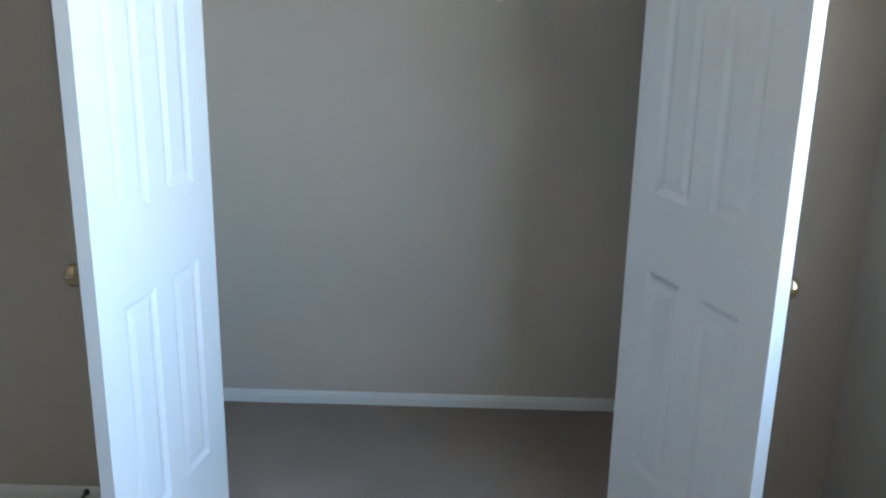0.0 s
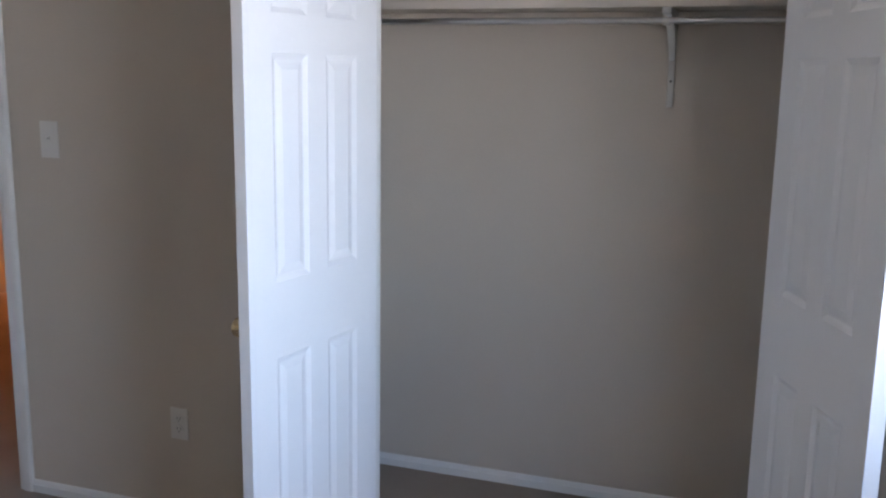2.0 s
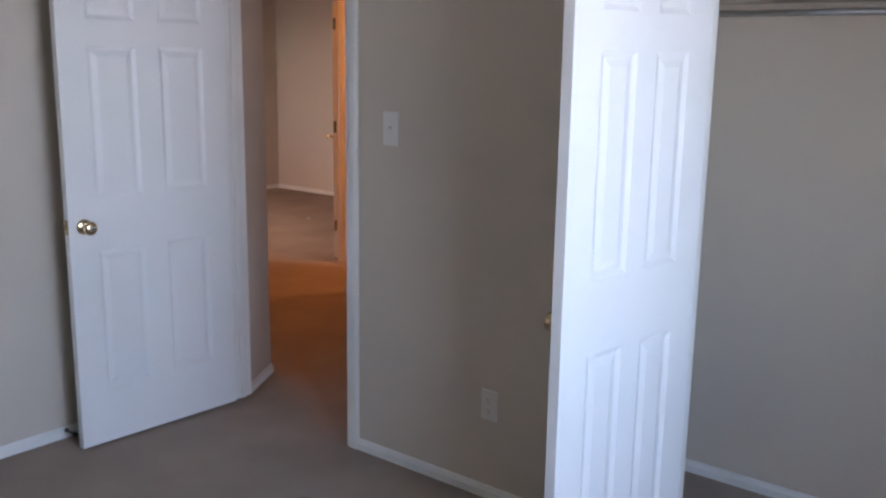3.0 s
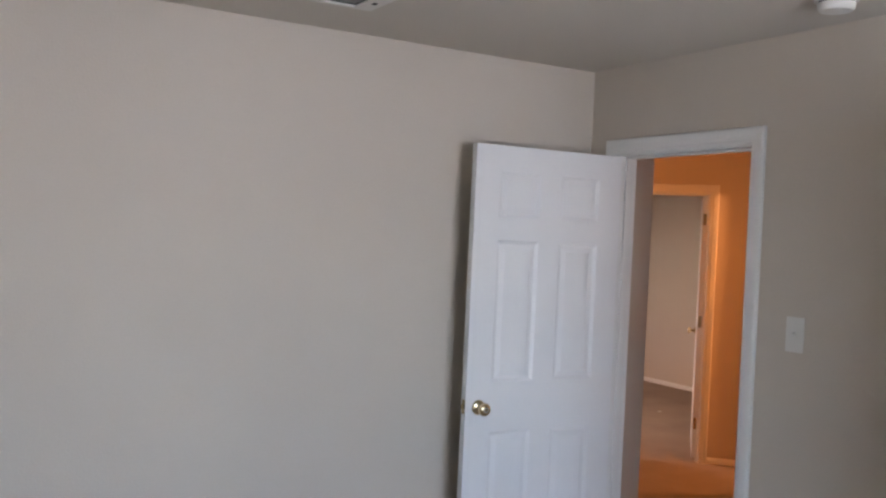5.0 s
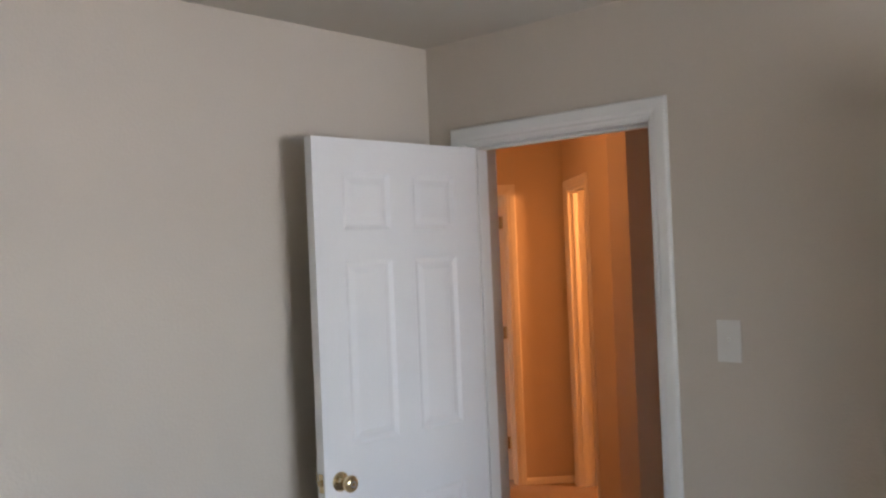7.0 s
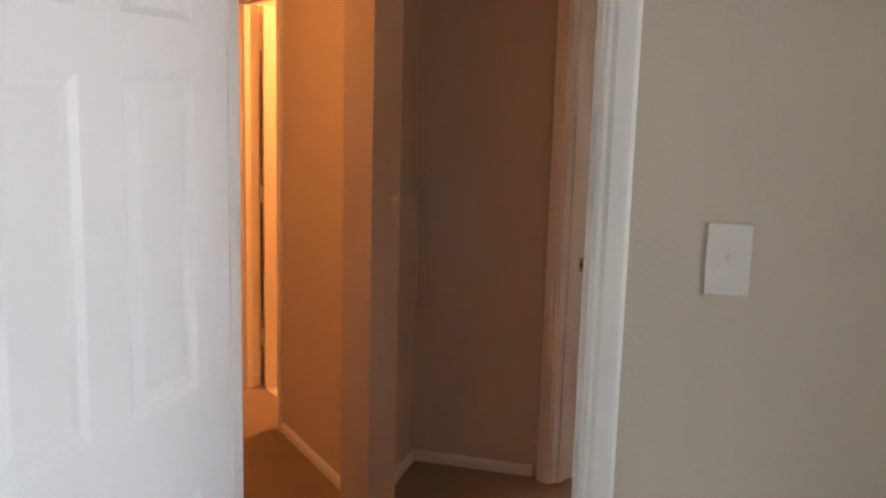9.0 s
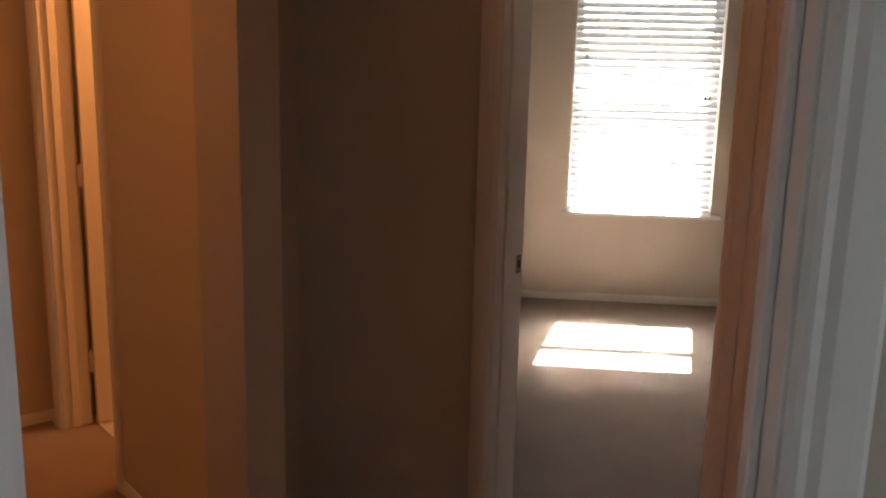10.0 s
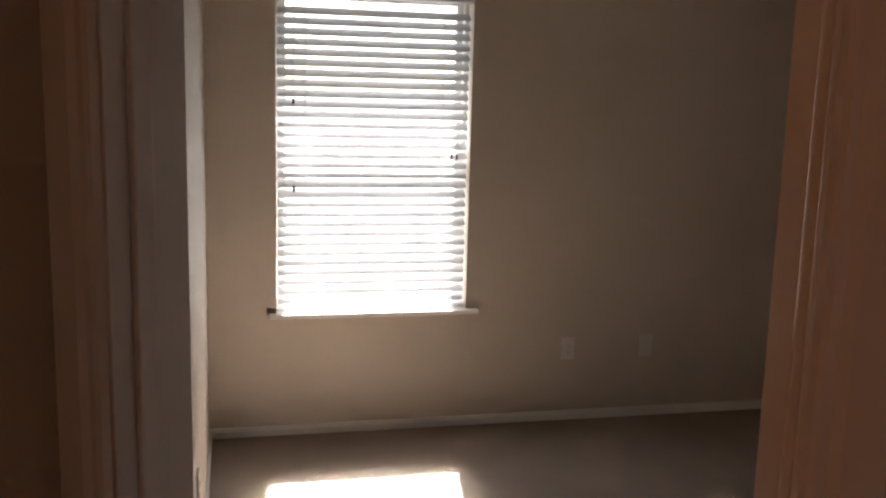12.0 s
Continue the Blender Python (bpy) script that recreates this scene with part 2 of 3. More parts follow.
def six_panel_door(name, label, w, m, knob_sides=(1, -1), hinge_side=1, h=2.025, dummy=False, hinges=True, hinge_mat=None):
    """Door leaf hinged at x = 0, leaf along +x, thickness along y from 0 to 0.035, with knob, latch and hinges."""
    t = 0.035
    st, mid = 0.110 if w < 0.65 else 0.118, 0.085 if w < 0.65 else 0.105
    pw = (w - 2 * st - mid) / 2
    cols = ((st, st + pw), (st + pw + mid, w - st))
    rows_z = ((0.235, 0.815), (1.025, 1.625), (1.725, 1.915))
    rects = [(a, b, c, d) for a, b in cols for c, d in rows_z]
    bm = bmesh.new()
    door_face(bm, w, h, rects, 0.0, -1)
    door_face(bm, w, h, rects, t, 1)
    for q in (((0, 0, 0), (0, t, 0), (0, t, h), (0, 0, h)), ((w, 0, 0), (w, 0, h), (w, t, h), (w, t, 0)), ((0, 0, 0), (w, 0, 0), (w, t, 0), (0, t, 0)), ((0, 0, h), (0, t, h), (w, t, h), (w, 0, h))):
        bm.faces.new([bm.verts.new(p) for p in q])
    bmesh.ops.remove_doubles(bm, verts=bm.verts, dist=0.0002)
    leaf = finish(name, bm, DOOR, m=m)
    tagged(leaf, label, "door", kind="structure")
    for a, b, c, d in rects:
        bm = bmesh.new()
        for y, s in ((0.0, -1), (t, 1)):
            rings = []
            for inset, dep in ((0.0155, 0.007), (0.022, 0.0062), (0.042, 0.0018)):
                rings.append([bm.verts.new(p) for p in ((a + inset, y - s * dep, c + inset), (b - inset, y - s * dep, c + inset), (b - inset, y - s * dep, d - inset), (a + inset, y - s * dep, d - inset))])
            for p, q in zip(rings, rings[1:]):
                for i in range(4):
                    j = (i + 1) % 4
                    bm.faces.new((p[i], p[j], q[j], q[i]))
            bm.faces.new(rings[-1])
        part("panel", bm, DOOR, leaf)
    for s in knob_sides:
        bm = bmesh.new()
        mm = Matrix.Translation((w - 0.062, t if s > 0 else 0.0, 0.902 if dummy else 0.922)) @ Matrix.Rotation(radians(-90 * s), 4, "X")
        lathe(bm, knob_prof(), 28, mm)
        knob = part("knob", bm, BRASS, leaf, "round polished brass knob", smooth=True)
        bm = bmesh.new()
        lathe(bm, [(0.0105, 0.0655), (0.0105, 0.0672), (0.0075, 0.0676), (0.0065, 0.0662), (0.001, 0.0660)], 20, mm)
        part("lock_button", bm, STEEL if not dummy else BRASS, knob, smooth=True)
    if not dummy:
        bm = bmesh.new()
        box(bm, w - 0.001, w + 0.0015, 0.006, t - 0.006, 0.895, 0.955, 0.0006)
        box(bm, w, w + 0.011, 0.011, t - 0.011, 0.917, 0.934, 0.002)
        part("latch", bm, BRASS, leaf, "brass latch plate")
    for z in (0.22, 1.01, 1.80) if hinges else ():
        bm = bmesh.new()
        y = -0.005 if hinge_side < 0 else t + 0.005
        lathe(bm, [(0.002, -0.004), (0.0062, 0), (0.0062, 0.089), (0.002, 0.093)], 12, Matrix.Translation((-0.003, y, z)))
        box(bm, -0.0175 if hinge_mat else -0.0025, 0.0005, t - 0.006 if hinge_mat else 0.003, t - 0.003, z, z + 0.089)
        part("hinge", bm, hinge_mat or BRASS, leaf, "painted-over hinge" if hinge_mat else "small brass hinge")
    return leaf


def wall_plate(name, label, m, kind_of):
    """Switch or outlet cover plate; m: x along the wall, y out of it, z up, at the plate's centre."""
    root = tagged(new(name), label, "switch" if kind_of == "switch" else "outlet")
    root.matrix_basis = m
    bm = bmesh.new()
    pw, ph = (0.0385, 0.064) if kind_of == "switch" else (0.036, 0.058)
    box(bm, -pw, pw, 0, 0.006, -ph, ph, 0.0025)
    part("cover_plate", bm, PLATE, root)
    if kind_of == "switch":
        bm = bmesh.new()
        box(bm, -0.006, 0.006, 0.0058, 0.0072, -0.013, 0.013)
        box(bm, -0.0042, 0.0042, 0.004, 0.021, 0.000, 0.009, 0.0015)
        part("toggle", bm, PLATE, root)
    elif kind_of == "outlet":
        for z in (-0.0195, 0.0195):
            bm = bmesh.new()
            lathe(bm, [(0.0165, 0.0055), (0.0165, 0.0078), (0.0155, 0.0082)], 20, Matrix.Translation((0, 0, z)) @ Matrix.Rotation(radians(-90), 4, "X"))
            rec = part("receptacle", bm, PLATE, root)
            bm = bmesh.new()
            box(bm, -0.0075, -0.0055, 0.008, 0.0086, z - 0.001, z + 0.007)
            box(bm, 0.0055, 0.0075, 0.008, 0.0086, z - 0.001, z + 0.007)
            box(bm, -0.002, 0.002, 0.008, 0.0086, z - 0.010, z - 0.006)
            part("slot", bm, DARK, rec)
    for z in ((-0.030, 0.030) if kind_of == "switch" else (0.0,)):
        bm = bmesh.new()
        lathe(bm, [(0.003, 0.0055), (0.003, 0.0068), (0.0015, 0.0072)], 10, Matrix.Translation((0, 0, z)) @ Matrix.Rotation(radians(-90), 4, "X"))
        part("screw", bm, PLATE if kind_of == "switch" else STEEL, root)
    return root


# ---- large structure ----
bm = bmesh.new()
box(bm, -5.4, 4.5, -3.9, 5.40, -0.2, 0.0)
floor = tagged(finish("floor", bm, CARPET), "tan cut-pile carpet floor with faint wear", "floor", kind="structure")
VX, VY, VW, VL = 0.51, -1.525, 0.116, 0.152   # air register: centre and half sizes
bm = bmesh.new()
vx0, vx1, vy0, vy1 = VX - VW + 0.022, VX + VW - 0.022, VY - VL + 0.024, VY + VL - 0.068
box(bm, -5.4, vx0, -3.9, 5.40, HT, HT + 0.16)
box(bm, vx1, 4.5, -3.9, 5.40, HT, HT + 0.16)
box(bm, vx0, vx1, -3.9, vy0, HT, HT + 0.16)
box(bm, vx0, vx1, vy1, 5.40, HT, HT + 0.16)
tagged(finish("ceiling", bm, CEIL), "off-white textured plaster ceiling", "ceiling", kind="structure")

T = 0.115
EX0, EX1, DH = 0.195, 0.957, 2.045            # entry opening
CX0, CX1 = 2.412, 3.634                       # closet opening
D0, D1 = (0.628, 1.990), (1.2146, 1.5549)       # second bedroom's opening, set at an angle
DW, TD = math.hypot(D1[0] - D0[0], D1[1] - D0[1]), 0.14
HX, HY = 1.272, 2.055                         # hall's east and north walls
RX = 4.25
J = 0.018
wall("wall_north", (-T, 0), (RX + T, 0), T, "beige painted wall with doorway and closet opening", [(EX0 - J + T, EX1 + J + T, 0, DH + J), (CX0 - J + T, CX1 + J + T, 0, DH + J)])
wall("wall_west", (0, -3.7), (0, 0), T, "beige painted bedroom wall")
wall("wall_east", (RX, 0), (RX, -3.7), T, "beige painted bedroom wall with a window", [(0.85, 2.31, 0.85, 2.08)])
wall("wall_south", (RX + T, -3.7), (-T, -3.7), T, "beige painted bedroom wall")
# closet
wall("wall_closet_back", (1.835, 0.713), (RX, 0.713), T, "beige painted closet back wall")
wall("wall_closet_west", (1.95, T), (1.95, 0.713), T, "beige painted closet side wall")
wall("wall_closet_east", (4.13, 0.713), (4.13, T), 0.12, "beige painted closet side wall")
# hall
bm = bmesh.new()
prism(bm, [(0.175, T), (0.02, 0.385), (-2.9, 0.385), (-2.9, T)], 0, HT)
tagged(finish("wall_hall_south", bm, WALL), "beige painted hall wall with an angled end", "wall", kind="structure")
wall("wall_hall_west", (-2.9, 0.385), (-2.9, 1.22), T, "beige painted hall end wall")
LY0, LY1 = 0.79, 1.40                         # linen closet opening in the hall's east wall
wall("wall_hall_east", (HX, 1.53), (HX, T), T, "beige painted hall wall with a closed closet door", [(1.53 - LY1 - J, 1.53 - LY0 + J, 0, DH + J)])
S0 = (-1.2825, 2.7575)
q = math.sqrt(0.5)
wall("wall_hall_angled", (S0[0] + 1.9 * q, S0[1] + 1.9 * q), (S0[0] - 2.25 * q, S0[1] - 2.25 * q), -T, "beige painted hall wall with a doorway", [(1.9 + 0.42 - J, 1.9 + 1.18 + J, 0, DH + J)])
A0, A1 = 0.140, 0.767
AL = 1.2775 / q
wall("wall_bath", S0, (S0[0] + AL * q, S0[1] - AL * q), T, "beige painted hall wall with the bathroom doorway", [(A0 - J, A1 + J, 0, DH + J)])
wall("wall_hall_return", (-0.005, 1.48), (-0.005, HY), T, "beige painted return wall beside the hall")
wall("wall_hall_north", (-0.12, HY), (0.56, HY), T, "beige painted hall wall beside the angled doorway")
m_d = frame_of(D0, D1)[0]
wall("wall_room_angled", (m_d @ Vector((-0.075, 0, 0)))[:2], (m_d @ Vector((DW + 0.075, 0, 0)))[:2], TD, "beige painted angled wall with the second bedroom's doorway", [(0.075 - J, 0.075 + DW + J, 0, DH + J)])
# second bedroom
RWX, RWY = 0.643, 5.17
wall("wall_room_west", (RWX, 2.11), (RWX, RWY), T, "beige painted second bedroom wall, sunlit near the window")
wall("wall_room_north", (RWX - T, RWY), (4.22, RWY), 0.17, "beige painted window wall", [(0.955 - RWX + T, 1.868 - RWX + T, 0.595, 2.10)])
wall("wall_room_east", (4.10, RWY), (4.10, 1.66), 0.12, "beige painted second bedroom wall")
wall("wall_room_south", (1.30, 1.60), (4.22, 1.60), -T, "beige painted second bedroom wall")
# third bedroom and bath enclosure
wall("wall_far_north", (-5.265, 4.95), (0.505, 4.95), T, "beige painted far room wall")
wall("wall_far_west", (-5.15, 1.2), (-5.15, 4.95), T, "beige painted far room wall")
wall("wall_far_south", (-2.85, 1.2), (-5.15, 1.2), T, "beige painted far room wall with a window", [(0.75, 1.75, 0.85, 2.05)])
bm = bmesh.new()
prism(bm, [(-1.14, 2.80), (-0.62, 2.28), (-0.12, 1.80), (-0.12, 2.17), (0.5, 2.17), (0.5, 4.6), (0.0, 4.03)], 0.001, 0.006)
tagged(finish("floor_bath", bm, TILE), "cream tiled bathroom floor", "floor", kind="structure")

# outdoors
bm = bmesh.new()
s = 400
bm.faces.new([bm.verts.new(p) for p in ((-s, -s, -0.35), (s, -s, -0.35), (s, s, -0.35), (-s, s, -0.35))])
tagged(finish("ground", bm, GROUND), "dry pale ground around the house", "ground", kind="structure")
bm = bmesh.new()
box(bm, -5.6, 4.9, 5.342, 6.02, 2.47, 2.59)
box(bm, -5.6, 4.9, 6.02, 6.05, 2.44, 2.63)
tagged(finish("roof_eave", bm, ROOF), "painted wooden roof eave above the window", "eave", kind="structure")


# ---- door frames, doors and baseboards ----
door_frame("door_frame_entry", pose(EX0, 0, 0), EX1 - EX0, DH, T, "white painted door frame of the bedroom entry", stop_at=0.045)
door_frame("door_frame_closet", pose(CX0, 0, 0), CX1 - CX0, DH, T, "white painted closet door frame", both=False, stop_at=0.045)
door_frame("door_frame_linen", pose(HX, LY1, 0, 0, 0, -90), LY1 - LY0, DH, T, "white painted linen closet door frame", both=False, stop_at=0.06)
door_frame("door_frame_second_bedroom", m_d, DW, DH, TD, "white painted door frame of the second bedroom", stop_at=0.035)
door_frame("door_frame_bath", frame_of(S0, (S0[0] + q, S0[1] - q))[0] @ pose(A0, 0, 0), A1 - A0, DH, T, "white painted bathroom door frame", stop_at=0.035)
m_s = frame_of((S0[0] - 1.18 * q, S0[1] - 1.18 * q), S0)[0]
door_frame("door_frame_far_room", m_s, 0.76, DH, T, "white painted door frame of the far bedroom", stop_at=0.035)

# leaf poses: x of the leaf points from the hinge to its free edge
six_panel_door("door_entry", "white six-panel door standing open beside the wall", 0.757, pose(EX0 + 0.003, -0.008, 0.012, 0, 0, -92.5), hinge_side=-1)
six_panel_door("door_closet", "white six-panel closet door standing open", 0.607, pose(CX0 + 0.003, -0.004, 0.012, 0, 0, -99.3), knob_sides=(-1,), hinge_side=-1, dummy=True)
six_panel_door("door_closet", "white six-panel closet door standing wide open", 0.607, pose(CX1 - 0.003, -0.004, 0.012, 0, 0, -68.7) @ Matrix.Translation((0, -0.035, 0)), knob_sides=(1,), hinge_side=1, dummy=True)
six_panel_door("door_linen", "white six-panel closet door, closed", LY1 - LY0 - 0.006, pose(HX + 0.004, LY1 - 0.003, 0.012, 0, 0, -90), knob_sides=(-1,), hinge_side=-1, hinges=False)
six_panel_door("door_bath", "white six-panel bathroom door standing open inward", A1 - A0 - 0.005,
               frame_of(S0, (S0[0] + q, S0[1] - q))[0] @ pose(A0 + 0.003, T + 0.019, 0.012, 0, 0, 84) @ Matrix.Translation((0, -0.035, 0)), hinge_side=1, hinge_mat=TRIM)
six_panel_door("door_second_bedroom", "white six-panel door standing open into the second bedroom", DW - 0.006, m_d @ pose(DW - 0.003, TD + 0.004, 0.012, 0, 0, 84), hinge_side=-1, hinges=False)
six_panel_door("door_far_room", "white six-panel door standing open into the far room", 0.755, m_s @ pose(0.757, T + 0.004, 0.012, 0, 0, 90), hinge_side=-1)

for i, pts in enumerate((
        ((-0.0, -3.7), (-0.0, 0.0), (EX0 - 0.073, 0.0)),
        ((EX1 + 0.073, 0.0), (CX0 - 0.073, 0.0)),
        ((CX1 + 0.073, 0.0), (RX, 0.0), (RX, -3.7), (0.0, -3.7)),
        ((CX0 - 0.02, T), (1.95, T), (1.95, 0.713), (4.13, 0.713), (4.13, T), (CX1 + 0.02, T)),
        ((0.175, T), (0.02, 0.385), (-2.9, 0.385), (-2.9, 1.22)),
        ((S0[0] - 0.345 * q, S0[1] - 0.345 * q), S0, (S0[0] + 0.057 * q, S0[1] - 0.057 * q)),
        ((S0[0] + (A1 + 0.073) * q, S0[1] - (A1 + 0.073) * q), (-0.005, 1.48), (-0.005, HY), (0.535, HY)),
        ((HX, LY0 - 0.073), (HX, T), (EX1 + 0.073, T)),
        ((RWX, 2.2), (RWX, RWY), (4.10, RWY), (4.10, 1.6), (1.45, 1.6)),
        ((-5.15, 1.2), (-5.15, 4.95), (0.4, 4.95)))):
    baseboard("baseboard_%d" % (i + 1), list(pts))

# strike plate in the second bedroom's jamb, and the entry's
bm = bmesh.new()
box(bm, 0, 0.0016, -0.014, 0.014, -0.03, 0.03, 0.0006)
sp = tagged(finish("strike_plate", bm, BRASS, m=m_d @ pose(0, TD - 0.022, 0.935)), "brass strike plate set in the door jamb", "strike plate")
bm = bmesh.new()
box(bm, 0.0012, 0.0022, -0.006, 0.006, -0.011, 0.011)
part("latch_hole", bm, DARK, sp)
bm = bmesh.new()
box(bm, -0.0016, 0, -0.014, 0.014, -0.03, 0.03, 0.0006)
sp = tagged(finish("strike_plate", bm, BRASS, m=pose(EX1, 0.022, 0.94)), "brass strike plate set in the entry jamb", "strike plate")
bm = bmesh.new()
box(bm, -0.0022, -0.0012, -0.006, 0.006, -0.011, 0.011)
part("latch_hole", bm, DARK, sp)


# ---- windows ----
def window(name, m, w, h, depth, label):
    """Single-hung window; m: x along the opening, y outward through the wall, z up from the sill."""
    root = tagged(new(name), label, "window", kind="structure")
    root.matrix_basis = m
    y0, y1 = depth - 0.075, depth - 0.01
    bm = bmesh.new()
    for b in ((0, 0.020, 0, h), (w - 0.020, w, 0, h), (0.020, w - 0.020, 0, 0.020), (0.020, w - 0.020, h - 0.020, h)):
        box(bm, b[0], b[1], y0, y1, b[2], b[3], 0.003)
    fr = part("window_frame", bm, VINYL, root)
    mid = h * 0.47
    for lo, hi, dy in ((0.020, mid + 0.02, 0.0), (mid - 0.02, h - 0.020, 0.028)):
        bm = bmesh.new()
        for b in ((0.020, 0.052, lo, hi), (w - 0.052, w - 0.020, lo, hi), (0.052, w - 0.052, lo, lo + 0.036), (0.052, w - 0.052, hi - 0.036, hi)):
            box(bm, b[0], b[1], y0 + 0.006 + dy, y0 + 0.031 + dy, b[2], b[3], 0.003)
        sash = part("sash", bm, VINYL, root)
        bm = bmesh.new()
        box(bm, 0.050, w - 0.050, y0 + 0.016 + dy, y0 + 0.020 + dy, lo + 0.034, hi - 0.034)
        pane = part("pane", bm, GLASS, sash)
        pane.visible_shadow = False
    bm = bmesh.new()
    box(bm, w / 2 - 0.03, w / 2 + 0.03, y0 - 0.006, y0 + 0.012, mid + 0.018, mid + 0.032, 0.003)
    part("sash_lock", bm, VINYL, root)
    return root


def sill(name, x0, x1, y0, y1, z):
    bm = bmesh.new()
    box(bm, x0, x1, y0, y1, z - 0.022, z + 0.002, 0.006)
    return tagged(finish(name, bm, TRIM), "white painted wooden window sill", "window sill", kind="structure")


WX0, WX1, WZ0, WZ1 = 0.955, 1.868, 0.595, 2.10
window("window_1", pose(WX0, RWY, WZ0), WX1 - WX0, WZ1 - WZ0, 0.17, "white vinyl single-hung window behind the blind")
sill("window_sill_1", WX0 - 0.035, WX1 + 0.06, RWY - 0.034, RWY + 0.09, WZ0)
window("window_2", pose(RX, -0.85, 0.85, 0, 0, -90), 1.46, 1.23, 0.115, "white vinyl single-hung bedroom window")
window("window_3", pose(-3.6, 1.2, 0.85, 0, 0, 180), 1.0, 1.2, 0.115, "white vinyl single-hung far room window")


def blind(x0, x1, y, z0, z1):
    """Venetian blind with open, tilted slats, cords and tassels, hung inside the opening."""
    root = tagged(new("venetian_blind"), "lowered white venetian blind with slats tilted open", "blind")
    root.matrix_basis = pose((x0 + x1) / 2, y, z0)
    w, h = x1 - x0, z1 - z0
    bm = bmesh.new()
    box(bm, -w / 2, w / 2, -0.026, 0.026, h - 0.045, h, 0.003)
    part("head_rail", bm, SLAT, root)
    bm = bmesh.new()
    box(bm, -w / 2, w / 2, -0.024, 0.024, 0.006, 0.026, 0.005)
    part("bottom_rail", bm, SLAT, root)
    bm = bmesh.new()
    pts = [(-0.025, -0.0012), (-0.0125, 0.0016), (0, 0.0026), (0.0125, 0.0016), (0.025, -0.0012)]
    prof = pts + [(a, b - 0.0026) for a, b in reversed(pts)]
    sweep(bm, prof, [(Vector((-w / 2 + 0.004, 0, 0)), Vector((0, 1, 0)), Vector((0, 0, 1))), (Vector((w / 2 - 0.004, 0, 0)), Vector((0, 1, 0)), Vector((0, 0, 1)))])
    slat = part("slat", bm, SLAT, root)
    n = int((h - 0.09) / 0.046)
    rng = random.Random(4)
    for k in range(n):
        ob = slat if k == 0 else new("slat", slat.data)
        ob.parent = root
        ob.matrix_basis = pose(0, 0, 0.055 + 0.046 * k, 44 + rng.uniform(-1.2, 1.2), 0, rng.uniform(-0.15, 0.15))
    for x in (-w / 2 + 0.13, w / 2 - 0.13):
        bm = bmesh.new()
        for yy in (-0.027, 0.027):
            tube(bm, (x, yy, 0.02), (x, yy, h - 0.03), 0.0012, 6)
        part("ladder_cord", bm, SLAT, root)
    for x, drop in ((-w / 2 + 0.075, 0.50), (-w / 2 + 0.078, 0.90), (w / 2 - 0.085, 0.745), (w / 2 - 0.06, 0.745)):
        bm = bmesh.new()
        tube(bm, (x, -0.034, h - drop), (x, -0.030, h - 0.03), 0.001, 6)
        cord = part("pull_cord", bm, SLAT, root)
        bm = bmesh.new()
        lathe(bm, [(0.0025, 0), (0.006, 0.004), (0.0055, 0.022), (0.002, 0.03)], 10, Matrix.Translation((x, -0.034, h - drop - 0.028)))
        part("tassel", bm, BLACK, cord, "small dark cord tassel")
    return root


blind(WX0 + 0.004, WX1 - 0.004, RWY + 0.038, WZ0 + 0.004, WZ1 - 0.004)

# ---- closet fittings ----
SX = 3.250
bm = bmesh.new()
box(bm, 1.952, 4.128, 0.415, 0.710, 1.815, 1.835, 0.002)
shelf = tagged(finish("closet_shelf", bm, WALL), "beige painted wooden closet shelf on a bracket", "shelf")
bm = bmesh.new()
box(bm, 1.953, 4.127, 0.402, 0.4148, 1.808, 1.838, 0.003)
part("edge_strip", bm, WALL, shelf)
bm = bmesh.new()
box(bm, 1.955, 4.125, 0.694, 0.7125, 1.772, 1.8145, 0.002)
tagged(finish("shelf_cleat", bm, WALL), "beige painted wooden cleat under the shelf", "cleat")
bm = bmesh.new()
tube(bm, (1.952, 0.435, 1.769), (4.128, 0.435, 1.769), 0.0098, 20)
rod = tagged(finish("closet_rod", bm, STEEL, smooth=True), "bright steel hanging rod below the closet shelf", "closet rod")
for x, s in ((1.952, 1), (4.128, -1)):
    bm = bmesh.new()
    lathe(bm, [(0.026, 0), (0.026, 0.004), (0.019, 0.012), (0.0185, 0.02)], 18, Matrix.Translation((x, 0.435, 1.772)) @ Matrix.Rotation(radians(90 * s), 4, "Y"))
    part("end_flange", bm, STEEL, rod, smooth=True)
br = tagged(new("shelf_bracket"), "white metal shelf and rod bracket screwed to the wall", "bracket")
br.matrix_basis = pose(SX, 0.7125, 1.8145)
bm = bmesh.new()
box(bm, -0.011, 0.011, -0.004, 0, -0.325, 0, 0.001)
box(bm, -0.011, -0.009, -0.010, -0.003, -0.325, -0.14)
box(bm, 0.009, 0.011, -0.010, -0.003, -0.325, -0.14)
part("wall_leg", bm, PLATE, br)
bm = bmesh.new()
box(bm, -0.011, 0.011, -0.285, -0.004, -0.004, -0.0005, 0.001)
box(bm, -0.011, -0.0085, -0.285, -0.004, -0.014, -0.002)
part("shelf_arm", bm, PLATE, br)
bm = bmesh.new()
X = Vector((1, 0, 0))
web = [(-0.004, -0.165), (-0.05, -0.115), (-0.12, -0.062), (-0.20, -0.034), (-0.275, -0.024), (-0.275, -0.004), (-0.004, -0.004)]
sides = [[bm.verts.new((k * (0.0145 + 0.03 * b), a, b)) for a, b in web] for k in (-1, 1)]
bm.faces.new(sides[0])
bm.faces.new(sides[1][::-1])
for k in range(len(web)):
    n1 = (k + 1) % len(web)
    bm.faces.new((sides[0][n1], sides[0][k], sides[1][k], sides[1][n1]))
